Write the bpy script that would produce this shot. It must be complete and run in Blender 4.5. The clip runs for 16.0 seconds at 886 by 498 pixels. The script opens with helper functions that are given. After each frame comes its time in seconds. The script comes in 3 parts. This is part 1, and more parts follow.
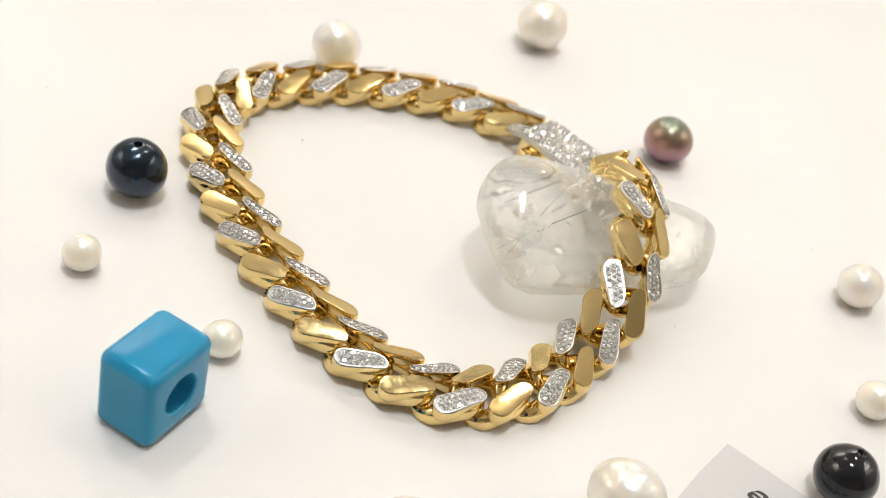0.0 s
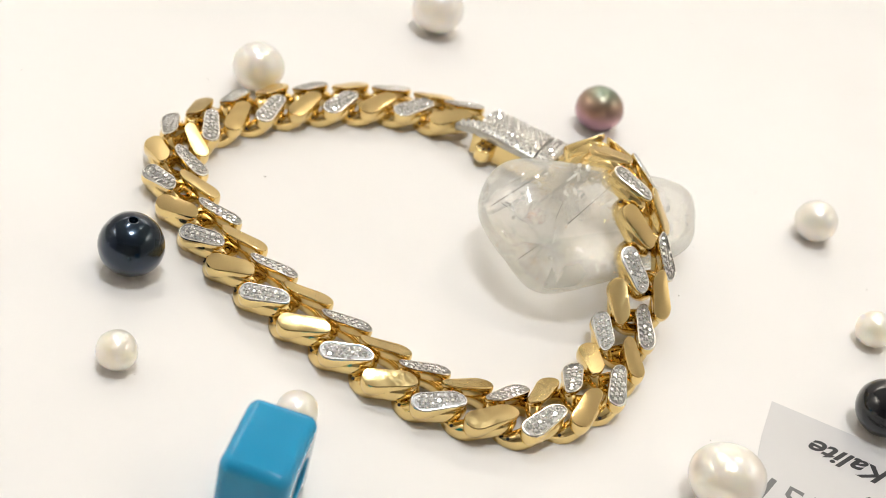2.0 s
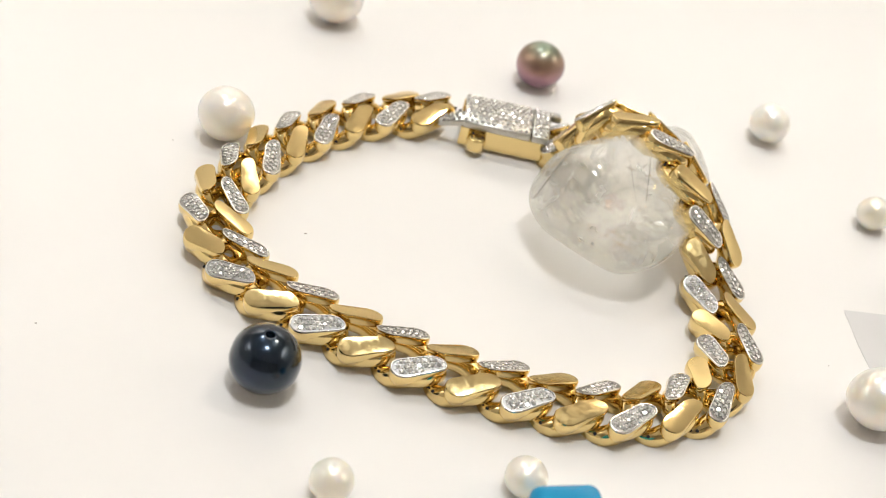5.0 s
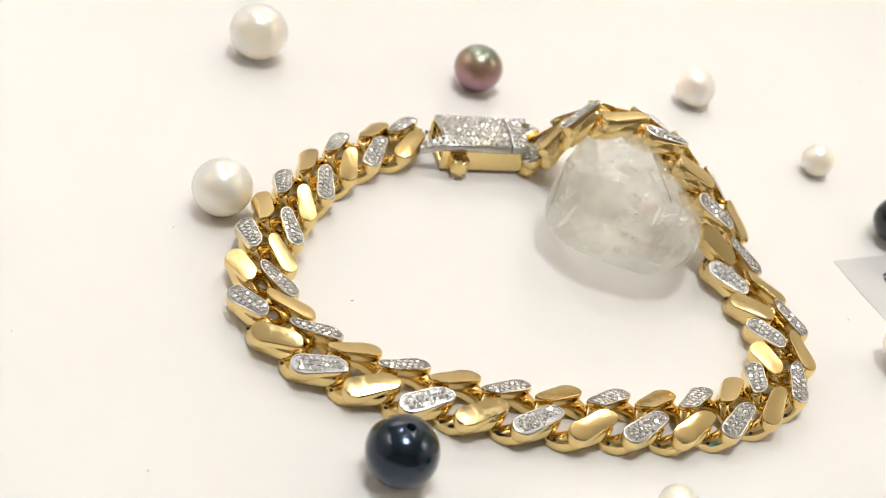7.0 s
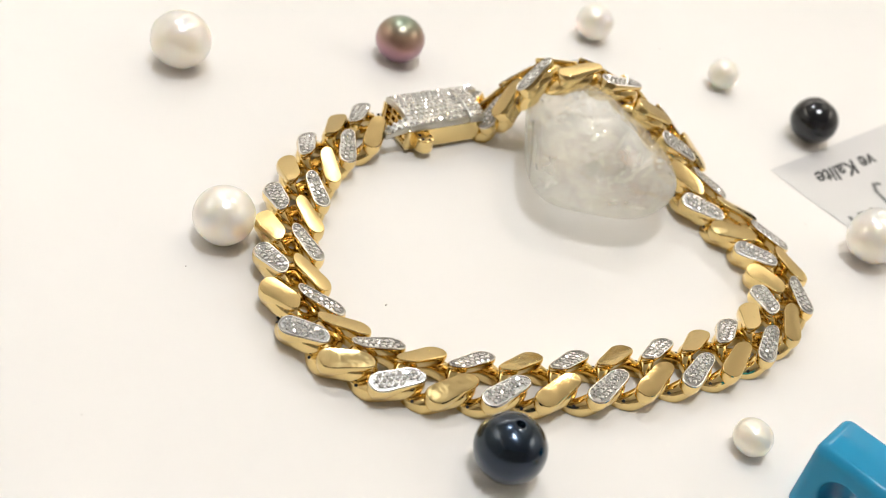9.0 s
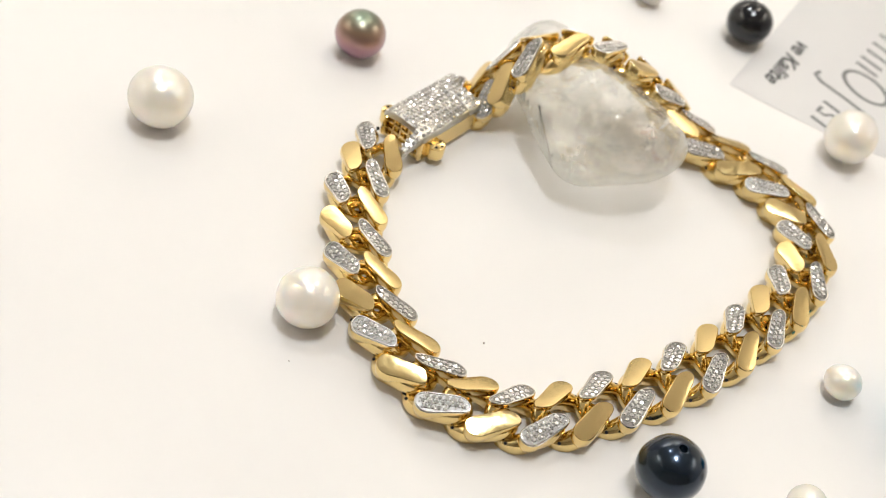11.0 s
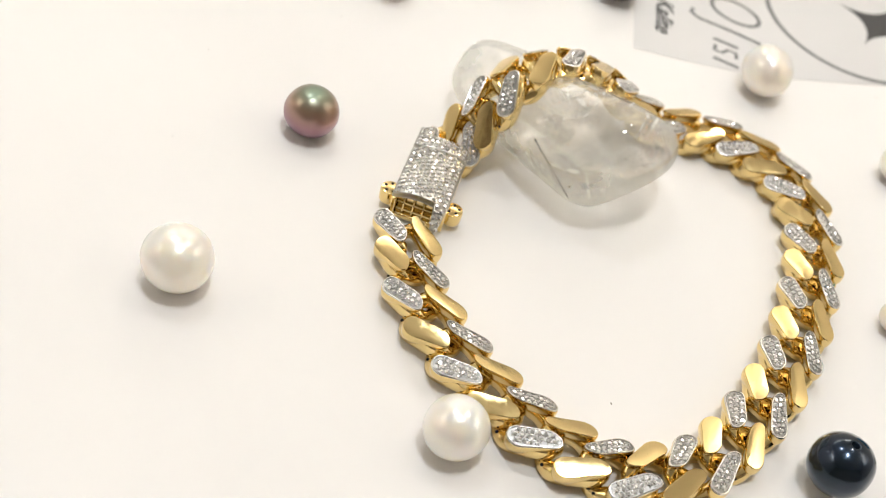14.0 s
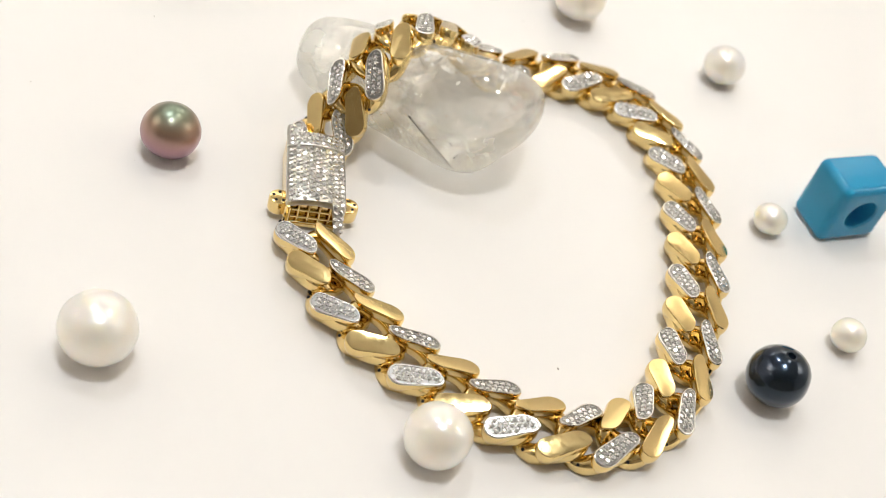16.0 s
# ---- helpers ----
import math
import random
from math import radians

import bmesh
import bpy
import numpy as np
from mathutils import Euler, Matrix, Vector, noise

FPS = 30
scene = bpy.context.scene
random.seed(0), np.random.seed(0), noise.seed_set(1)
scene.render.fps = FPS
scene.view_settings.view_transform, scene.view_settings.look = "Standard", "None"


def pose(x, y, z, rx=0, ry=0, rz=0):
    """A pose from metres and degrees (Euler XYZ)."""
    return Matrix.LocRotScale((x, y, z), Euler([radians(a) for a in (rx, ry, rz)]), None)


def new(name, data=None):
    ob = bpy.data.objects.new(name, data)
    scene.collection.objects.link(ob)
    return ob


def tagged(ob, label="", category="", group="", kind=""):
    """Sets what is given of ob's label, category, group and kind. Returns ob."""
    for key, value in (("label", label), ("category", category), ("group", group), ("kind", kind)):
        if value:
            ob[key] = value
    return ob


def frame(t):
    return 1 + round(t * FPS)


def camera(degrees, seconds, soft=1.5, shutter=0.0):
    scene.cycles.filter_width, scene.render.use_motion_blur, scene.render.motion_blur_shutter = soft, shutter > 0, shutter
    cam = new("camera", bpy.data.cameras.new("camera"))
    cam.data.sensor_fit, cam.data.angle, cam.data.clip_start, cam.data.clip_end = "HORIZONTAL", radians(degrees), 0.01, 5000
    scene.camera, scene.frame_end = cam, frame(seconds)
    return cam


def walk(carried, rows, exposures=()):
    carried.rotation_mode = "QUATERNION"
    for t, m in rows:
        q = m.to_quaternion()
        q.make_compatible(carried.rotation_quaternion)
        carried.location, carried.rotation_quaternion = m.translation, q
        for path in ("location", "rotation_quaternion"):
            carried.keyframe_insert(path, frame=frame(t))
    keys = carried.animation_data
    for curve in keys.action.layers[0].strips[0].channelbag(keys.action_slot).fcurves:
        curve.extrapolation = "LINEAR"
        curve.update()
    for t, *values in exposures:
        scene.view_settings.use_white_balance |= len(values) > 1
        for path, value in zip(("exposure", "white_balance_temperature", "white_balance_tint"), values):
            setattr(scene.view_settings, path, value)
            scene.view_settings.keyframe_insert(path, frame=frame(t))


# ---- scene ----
cam = camera(36.67, 16.0, soft=0.8)
PATH = [  # seconds, millimetres, degrees: a hand-held camera before the turning plate
    (0.0, -11.24, -152.97, 111.71, 51.296, -11.744, -0.000),
    (0.5, -11.04, -153.27, 112.03, 51.736, -11.603, 0.245),
    (1.0, -10.54, -154.14, 111.57, 51.599, -11.605, 0.537),
    (1.5, -10.08, -154.57, 111.00, 51.589, -11.796, 0.362),
    (2.0, -10.38, -155.21, 111.71, 51.409, -11.851, 0.341),
    (2.5, -8.58, -156.14, 112.59, 51.309, -11.630, 0.658),
    (3.0, -9.82, -157.19, 112.08, 51.324, -11.682, 0.993),
    (3.5, -11.79, -156.74, 111.72, 51.083, -11.643, 1.013),
    (4.0, -12.06, -156.10, 112.91, 50.378, -11.751, 1.359),
    (4.5, -13.22, -156.24, 112.06, 50.218, -12.020, 1.640),
    (5.0, -14.04, -156.87, 110.43, 50.473, -11.925, 1.487),
    (5.2, -14.80, -155.97, 110.59, 50.200, -12.141, 1.478),
    (5.9, -16.89, -156.29, 110.01, 50.386, -12.343, 1.152),
    (6.6, -19.41, -157.18, 109.78, 50.744, -12.604, 0.563),
    (7.3, -19.47, -158.81, 109.49, 50.924, -12.714, 0.376),
    (7.5, -17.19, -159.62, 109.45, 50.610, -12.233, 0.952),
    (8.0, -14.19, -162.60, 108.10, 50.875, -12.206, 1.386),
    (8.5, -13.23, -164.49, 108.43, 50.710, -12.504, 1.112),
    (9.0, -13.30, -165.59, 109.57, 50.379, -12.499, 1.140),
    (9.5, -14.38, -164.69, 114.78, 48.889, -11.601, 0.914),
    (9.7, -14.81, -163.43, 118.11, 47.381, -11.103, 0.809),
    (10.4, -16.04, -161.04, 121.50, 45.839, -11.119, 0.625),
    (11.1, -17.59, -156.95, 124.27, 44.189, -11.683, 0.441),
    (11.8, -18.00, -154.79, 125.36, 43.579, -12.073, 0.476),
    (12.0, -16.81, -154.77, 125.57, 43.860, -12.026, 0.466),
    (12.5, -15.87, -155.46, 124.23, 44.385, -12.340, 0.834),
    (13.0, -15.98, -154.59, 125.47, 44.404, -12.171, 1.040),
    (13.5, -15.02, -154.10, 125.27, 44.262, -12.419, 1.044),
    (14.0, -16.12, -152.91, 123.74, 44.011, -12.699, 1.034),
    (14.5, -15.97, -151.84, 122.91, 44.047, -13.144, 0.902),
    (15.0, -14.81, -150.71, 120.36, 43.455, -13.705, 0.970),
    (15.5, -11.12, -149.38, 119.59, 43.573, -14.638, 0.406),
    (16.0, -3.51, -152.04, 121.21, 43.929, -14.794, -0.160),
]
walk(cam, [(t, pose(x / 1000, y / 1000, z / 1000, a, b, c)) for t, x, y, z, a, b, c in PATH])
cam.data.dof.use_dof, cam.data.dof.focus_distance, cam.data.dof.aperture_fstop = True, 0.165, 28.0

# ---- world and light ----
MM = 0.001
AXIS = Vector((27.3, -10.3, 0)) * MM      # the plate's spindle
SPIN = 8.85                               # degrees a second

world = bpy.data.worlds.new("world")
scene.world = world
world.use_nodes = True
world.node_tree.nodes["Background"].inputs[0].default_value = (1.0, 0.93, 0.85, 1)
world.node_tree.nodes["Background"].inputs[1].default_value = 0.25

CEILING = 1.75
LAMPS = [  # x, y, diameter, watts, colour
    (0.02, -0.10, 0.30, 11.4, (0.93, 0.965, 1.0)),
    (0.62, 0.62, 0.17, 4.8, (1.0, 0.885, 0.74)),
    (-0.42, 0.72, 0.16, 6.2, (0.91, 0.96, 1.0)),
]
FILL_STRIPS = [(0.75, 1.75, 0, 12.0), (-0.75, 1.75, 0, 12.0), (1.75, 0.2, -90, 12.0), (-1.75, 0.2, 90, 12.0)]     # unseen strips added to brighten walls and gold, turned to the walls: x, y, turn, watts
for x, y, size, watts, colour in LAMPS:
    lamp = bpy.data.lights.new("downlight_glow", "AREA")
    lamp.shape, lamp.size, lamp.energy, lamp.color = "DISK", size, watts, colour
    new("downlight_glow", lamp).matrix_world = pose(x, y, CEILING - 0.02)
for x, y, turn, watts in FILL_STRIPS:
    lamp = bpy.data.lights.new("fill_strip_glow", "AREA")
    lamp.shape, lamp.size, lamp.size_y, lamp.energy, lamp.color = "RECTANGLE", 0.9, 0.04, watts, (1.0, 0.945, 0.875)
    new("fill_strip_glow", lamp).matrix_world = pose(x, y, CEILING - 0.06, 0, 0, turn) @ pose(0, 0.03, 0, 90)


# ---- materials ----
def material(name, colour, rough=0.5, metal=0.0, **more):
    m = bpy.data.materials.new(name)
    m.use_nodes = True
    b = m.node_tree.nodes["Principled BSDF"]
    b.inputs["Base Color"].default_value = (*colour, 1)
    b.inputs["Roughness"].default_value = rough
    b.inputs["Metallic"].default_value = metal
    for key, value in more.items():
        b.inputs[key.replace("_", " ")].default_value = value
    return m


def node(m, kind, **values):
    n = m.node_tree.nodes.new(kind)
    for key, value in values.items():
        n.inputs[key].default_value = value
    return n


def wire(m, a, b):
    m.node_tree.links.new(a, b)


def noisy(m, scale, low, high, socket="Base Color", detail=4.0, space="Object", distort=0.0):
    """Vary a socket of the material between two values by noise in metres of the object."""
    coord = node(m, "ShaderNodeTexCoord")
    n = node(m, "ShaderNodeTexNoise", Scale=scale, Detail=detail, Distortion=distort)
    wire(m, coord.outputs[space], n.inputs["Vector"])
    ramp = node(m, "ShaderNodeValToRGB")
    ramp.color_ramp.elements[0].position, ramp.color_ramp.elements[1].position = 0.35, 0.65
    for e, v in zip(ramp.color_ramp.elements, (low, high)):
        e.color = (*v, 1) if not isinstance(v, float) else (v, v, v, 1)
    wire(m, n.outputs["Fac"], ramp.inputs["Fac"])
    wire(m, ramp.outputs["Color"], m.node_tree.nodes["Principled BSDF"].inputs[socket])
    return ramp


def bumped(m, scale, strength, distance, detail=3.0):
    coord = node(m, "ShaderNodeTexCoord")
    n = node(m, "ShaderNodeTexNoise", Scale=scale, Detail=detail)
    wire(m, coord.outputs["Object"], n.inputs["Vector"])
    bump = node(m, "ShaderNodeBump", Strength=strength, Distance=distance)
    wire(m, n.outputs["Fac"], bump.inputs["Height"])
    wire(m, bump.outputs["Normal"], m.node_tree.nodes["Principled BSDF"].inputs["Normal"])


GOLD = material("gold", (0.84, 0.645, 0.295), 0.14, 1.0)
noisy(GOLD, 900, 0.06, 0.15, "Roughness", 6)
bumped(GOLD, 420, 0.08, 0.0001)
GOLD_CUT = material("scratched_gold", (0.85, 0.655, 0.31), 0.16, 1.0)
noisy(GOLD_CUT, 700, 0.07, 0.22, "Roughness", 8, distort=1.5)
bumped(GOLD_CUT, 3000, 0.012, 0.00003, 8)
WHITE_GOLD = material("white_gold", (0.76, 0.745, 0.71), 0.22, 1.0)
bumped(WHITE_GOLD, 1500, 0.15, 0.0002)
LID = material("lid_white_gold", (0.50, 0.485, 0.44), 0.3, 1.0)
# white gold darkened to paint in the shade between the stones
TRAY = material("shaded_tray", (0.36, 0.35, 0.33), 0.35, 0.9)
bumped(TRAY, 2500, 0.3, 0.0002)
STONE = material("clear_stone", (0.82, 0.82, 0.82), 0.03, 0.8, IOR=2.4, Coat_Weight=0.6, Coat_Roughness=0.02)
PEARL = material("white_pearl", (0.92, 0.88, 0.81), 0.32, 0.05, IOR=1.6, Coat_Weight=1.0, Coat_Roughness=0.26, Coat_IOR=2.6,
                 Subsurface_Weight=1.0, Subsurface_Scale=0.010, Subsurface_Radius=(1.0, 0.80, 0.55))
noisy(PEARL, 260, (0.92, 0.835, 0.76), (0.89, 0.785, 0.695))
bumped(PEARL, 380, 0.010, 0.0002)
CREAM_PEARL = material("cream_pearl", (0.95, 0.88, 0.79), 0.32, 0.05, IOR=1.6, Coat_Weight=1.0, Coat_Roughness=0.26, Coat_IOR=2.6,
                       Subsurface_Weight=1.0, Subsurface_Scale=0.008, Subsurface_Radius=(1.0, 0.78, 0.52))
noisy(CREAM_PEARL, 260, (0.91, 0.81, 0.71), (0.87, 0.755, 0.635))
bumped(CREAM_PEARL, 380, 0.012, 0.0002)
BLACK_PEARL = material("black_pearl", (0.03, 0.05, 0.08), 0.21, 0.75, IOR=1.6, Coat_Weight=0.8, Coat_Roughness=0.06, Coat_IOR=1.4)
noisy(BLACK_PEARL, 220, (0.008, 0.021, 0.034), (0.018, 0.031, 0.064))
bumped(BLACK_PEARL, 420, 0.05, 0.0003)
JET_PEARL = material("jet_pearl", (0.008, 0.009, 0.012), 0.12, 0.1, IOR=1.5, Coat_Weight=0.4, Coat_Roughness=0.05)
bumped(JET_PEARL, 420, 0.04, 0.0003)
HOLE = material("drilled_hole", (0.01, 0.01, 0.012), 0.8)

PURPLE_PEARL = material("purple_pearl", (0.2, 0.1, 0.12), 0.32, 0.75, Coat_Weight=0.6, Coat_Roughness=0.25)
coord = node(PURPLE_PEARL, "ShaderNodeTexCoord")
split = node(PURPLE_PEARL, "ShaderNodeSeparateXYZ")
wire(PURPLE_PEARL, coord.outputs["Object"], split.inputs[0])
ramp = node(PURPLE_PEARL, "ShaderNodeValToRGB")
span = node(PURPLE_PEARL, "ShaderNodeMapRange")
span.inputs["From Max"].default_value = 7.2 * MM
wire(PURPLE_PEARL, split.outputs["Z"], span.inputs["Value"])
wire(PURPLE_PEARL, span.outputs["Result"], ramp.inputs["Fac"])
ramp.color_ramp.elements[0].color = (0.24, 0.12, 0.20, 1)
ramp.color_ramp.elements[1].color = (0.20, 0.26, 0.19, 1)
mid = ramp.color_ramp.elements.new(0.45)
mid.color = (0.36, 0.19, 0.22, 1)
mid = ramp.color_ramp.elements.new(0.8)
mid.color = (0.40, 0.27, 0.19, 1)
wire(PURPLE_PEARL, ramp.outputs["Color"], PURPLE_PEARL.node_tree.nodes["Principled BSDF"].inputs["Base Color"])

BLUE = material("blue_resin", (0.025, 0.27, 0.48), 0.08, 0.0, IOR=1.36)
noisy(BLUE, 130, (0.022, 0.28, 0.50), (0.027, 0.305, 0.535))
bumped(BLUE, 160, 0.03, 0.0004)
PLATE = material("white_plate", (0.83, 0.81, 0.785), 0.30, 0.0, IOR=1.33)
noisy(PLATE, 30, (0.835, 0.815, 0.79), (0.82, 0.80, 0.775))
bumped(PLATE, 150, 0.03, 0.0004)
DUST = material("dust", (0.25, 0.21, 0.17), 0.9)
CARD = material("card", (0.74, 0.725, 0.71), 0.30, 0.0)
noisy(CARD, 60, (0.64, 0.63, 0.625), (0.62, 0.61, 0.605))
INK = material("ink", (0.03, 0.03, 0.032), 0.5)
GREY_INK = material("grey_ink", (0.16, 0.16, 0.16), 0.5)
NEEDLE = material("needle", (0.03, 0.025, 0.02), 0.5)
RUST = material("rust_stain", (0.50, 0.32, 0.18), 0.8)
WALL = material("wall_paint", (0.80, 0.77, 0.72), 0.8)
noisy(WALL, 3, (0.84, 0.82, 0.79), (0.80, 0.78, 0.74))
# unseen wall, kept dark so pearls and gold reflect a dark side
DARK_WALL = material("dark_reflection_wall", (0.36, 0.31, 0.26), 0.6)
noisy(DARK_WALL, 5, (0.38, 0.33, 0.28), (0.32, 0.27, 0.22))
CEIL = material("ceiling_paint", (0.80, 0.78, 0.74), 0.9)
COUNTER = material("counter", (0.72, 0.70, 0.67), 0.4)
FLOOR = material("floor_tile", (0.48, 0.45, 0.41), 0.4)
STEEL = material("steel", (0.6, 0.6, 0.6), 0.3, 1.0)

# clear and glossy, with a little milkiness in the body
QUARTZ = material("quartz", (0.985, 0.985, 0.965), 0.02, 0.0, IOR=1.30, Transmission_Weight=1.0)
noisy(QUARTZ, 150, (1.0, 1.0, 0.985), (0.99, 0.98, 0.955))
bumped(QUARTZ, 140, 0.10, 0.0008, 3)
clear = node(QUARTZ, "ShaderNodeBsdfTransparent")
clear.inputs[0].default_value = (0.995, 0.992, 0.972, 1)
milk = node(QUARTZ, "ShaderNodeBsdfDiffuse")
milk.inputs[0].default_value = (0.955, 0.965, 0.92, 1)
cloud = node(QUARTZ, "ShaderNodeTexNoise", Scale=130.0, Detail=6.0, Roughness=0.6, Distortion=0.3)
wire(QUARTZ, node(QUARTZ, "ShaderNodeTexCoord").outputs["Object"], cloud.inputs["Vector"])
thick = node(QUARTZ, "ShaderNodeMapRange")
for key, value in (("From Min", 0.38), ("From Max", 0.62), ("To Min", 0.07), ("To Max", 0.28)):
    thick.inputs[key].default_value = value
wire(QUARTZ, cloud.outputs["Fac"], thick.inputs["Value"])
body = node(QUARTZ, "ShaderNodeMixShader", Fac=0.66)
skin = node(QUARTZ, "ShaderNodeMixShader")
wire(QUARTZ, QUARTZ.node_tree.nodes["Principled BSDF"].outputs[0], body.inputs[1])
wire(QUARTZ, clear.outputs[0], body.inputs[2])
wire(QUARTZ, thick.outputs["Result"], skin.inputs[0])
wire(QUARTZ, body.outputs[0], skin.inputs[1])
wire(QUARTZ, milk.outputs[0], skin.inputs[2])
polish = node(QUARTZ, "ShaderNodeMixShader")
gloss = node(QUARTZ, "ShaderNodeBsdfAnisotropic", Roughness=0.05)
facing = node(QUARTZ, "ShaderNodeLayerWeight", Blend=0.12)
sheen = node(QUARTZ, "ShaderNodeMath")
sheen.operation = "MULTIPLY_ADD"
sheen.inputs[1].default_value, sheen.inputs[2].default_value = 0.25, 0.045
wire(QUARTZ, facing.outputs["Facing"], sheen.inputs[0])
wire(QUARTZ, sheen.outputs[0], polish.inputs[0])
wire(QUARTZ, skin.outputs[0], polish.inputs[1])
wire(QUARTZ, gloss.outputs[0], polish.inputs[2])
wire(QUARTZ, polish.outputs[0], QUARTZ.node_tree.nodes["Material Output"].inputs["Surface"])


def wisps(m, scale, low, high, most):
    """Let the material thin out in clouds to nothing."""
    coord = node(m, "ShaderNodeTexCoord")
    n = node(m, "ShaderNodeTexNoise", Scale=scale, Detail=6.0, Roughness=0.6, Distortion=0.6)
    wire(m, coord.outputs["Object"], n.inputs["Vector"])
    span = node(m, "ShaderNodeMapRange")
    for key, value in (("From Min", low), ("From Max", high), ("To Min", 0.0), ("To Max", most)):
        span.inputs[key].default_value = value
    wire(m, n.outputs["Fac"], span.inputs["Value"])
    wire(m, span.outputs["Result"], m.node_tree.nodes["Principled BSDF"].inputs["Alpha"])


VEIL = material("veil", (0.93, 0.94, 0.90), 0.4, 0.0)
wisps(VEIL, 420, 0.47, 0.66, 0.16)
FLAKE = material("fracture_flake", (0.97, 0.97, 0.95), 0.12, 0.3)
BLUSH = material("rusty_veil", (0.66, 0.46, 0.36), 0.6, 0.0)
wisps(BLUSH, 700, 0.46, 0.64, 0.50)


# ---- building helpers ----
def mesh(name, bm, materials, smooth=True):
    """A mesh from a bmesh in millimetres."""
    bmesh.ops.recalc_face_normals(bm, faces=bm.faces[:])
    bmesh.ops.scale(bm, vec=(MM, MM, MM), verts=bm.verts[:])
    me = bpy.data.meshes.new(name)
    bm.to_mesh(me)
    bm.free()
    for m in materials if isinstance(materials, (list, tuple)) else [materials]:
        me.materials.append(m)
    for p in me.polygons:
        p.use_smooth = smooth
    return me


def part(name, data, parent, label="", m=None):
    ob = new(name, data)
    ob.parent = parent
    if m is not None:
        ob.matrix_local = m
    return tagged(ob, label)


def box(bm, cx, cy, cz, sx, sy, sz, bevel=0.0, segments=3):
    made = bmesh.ops.create_cube(bm, size=1.0)["verts"]
    bmesh.ops.scale(bm, vec=(sx, sy, sz), verts=made)
    bmesh.ops.translate(bm, vec=(cx, cy, cz), verts=made)
    if bevel:
        edges = list({e for v in made for e in v.link_edges})
        bmesh.ops.bevel(bm, geom=edges, offset=bevel, segments=segments, profile=0.5, affect="EDGES")


def cylinder(bm, cx, cy, z0, z1, r, sides=24):
    made = bmesh.ops.create_cone(bm, cap_ends=True, segments=sides, radius1=r, radius2=r, depth=z1 - z0)["verts"]
    bmesh.ops.translate(bm, vec=(cx, cy, (z0 + z1) / 2), verts=made)
    return made


def at(x, y, z, m=None):
    return Matrix.Translation(Vector((x, y, z)) * MM) @ (m or Matrix())


RIDERS = []     # all that turns with the plate: object and its pose at the start


def rides(ob, m):
    ob.matrix_basis = m
    RIDERS.append((ob, m.copy()))
    return ob


# ---- the room ----
def slab(name, x0, x1, y0, y1, z0, z1, m, label, category):
    bm = bmesh.new()
    box(bm, (x0 + x1) * 500, (y0 + y1) * 500, (z0 + z1) * 500, (x1 - x0) * 1000, (y1 - y0) * 1000, (z1 - z0) * 1000)
    return tagged(new(name, mesh(name, bm, m, False)), label, category, kind="structure")


slab("floor", -2.2, 2.2, -2.2, 2.2, -1.05, -0.95, FLOOR, "dark stone floor of the shop", "floor")
slab("ceiling", -2.2, 2.2, -2.2, 2.2, CEILING, CEILING + 0.1, CEIL, "white painted ceiling of the shop", "ceiling")
slab("wall_north", -2.1, 2.1, 2.1, 2.2, -0.95, CEILING, WALL, "beige painted wall behind the counter", "wall")
slab("wall_south", -2.1, 2.1, -2.2, -2.1, -0.95, CEILING, DARK_WALL, "unseen wall kept dark for reflections, facing the counter", "wall")
slab("wall_east", 2.1, 2.2, -2.2, 2.2, -0.95, CEILING, WALL, "beige painted side wall", "wall")
slab("wall_west", -2.2, -2.1, -2.2, 2.2, -0.95, CEILING, WALL, "beige painted side wall", "wall")
slab("counter", -0.9, 0.9, -0.14, 0.75, -0.95, -0.045, COUNTER, "pale shop counter carrying the turning plate", "counter")

ring = bmesh.new()
for r0, r1 in ((1.0, 1.18),):
    for i in range(40):
        a, c = 2 * math.pi * i / 40, 2 * math.pi * (i + 1) / 40
        quad = [(r0, a, -18), (r1, a, -8), (r1, c, -8), (r0, c, -18)]
        ring.faces.new([ring.verts.new((100 * r * math.cos(t), 100 * r * math.sin(t), z)) for r, t, z in quad])
bmesh.ops.remove_doubles(ring, verts=ring.verts[:], dist=0.01)
RING = mesh("trim_ring", ring, STEEL)
for x, y, size, watts, colour in LAMPS:
    ob = tagged(new("ceiling_downlight", RING), "round steel downlight set in the white ceiling", "lamp", "ceiling downlights")
    ob.matrix_basis = pose(x, y, CEILING + 0.008) @ Matrix.Diagonal((size * 5, size * 5, 1, 1))

# housings for the added fill strips, out of view overhead
for x, y, turn, watts in FILL_STRIPS:
    bm = bmesh.new()
    box(bm, 0, 0, -30, 940, 40, 60, 4, 2)
    ob = tagged(new("fill_strip", mesh("fill_strip", bm, STEEL, False)), "unseen steel strip added to fill the room with light", "lamp", "wall washers")
    ob.matrix_basis = pose(x, y, CEILING, 0, 0, turn)

# ---- the plate ----
bm = bmesh.new()
cylinder(bm, 0, 0, -20, 0, 240, 128)
rim = [e for e in bm.edges if abs(e.calc_length() - 2 * 240 * math.sin(math.pi / 128)) < 1e-3]
bmesh.ops.bevel(bm, geom=rim, offset=1.5, segments=3, profile=0.5, affect="EDGES")
plate = new("turntable")
tagged(plate, "large round glossy white display turntable", "turntable")
part("platter", mesh("platter", bm, PLATE, False), plate, "glossy white top disc")
bm = bmesh.new()
cylinder(bm, 0, 0, -45, -20, 90, 64)
part("foot", mesh("foot", bm, COUNTER, False), plate, "short grey drum under the disc")
bm = bmesh.new()
rnd = random.Random(5)
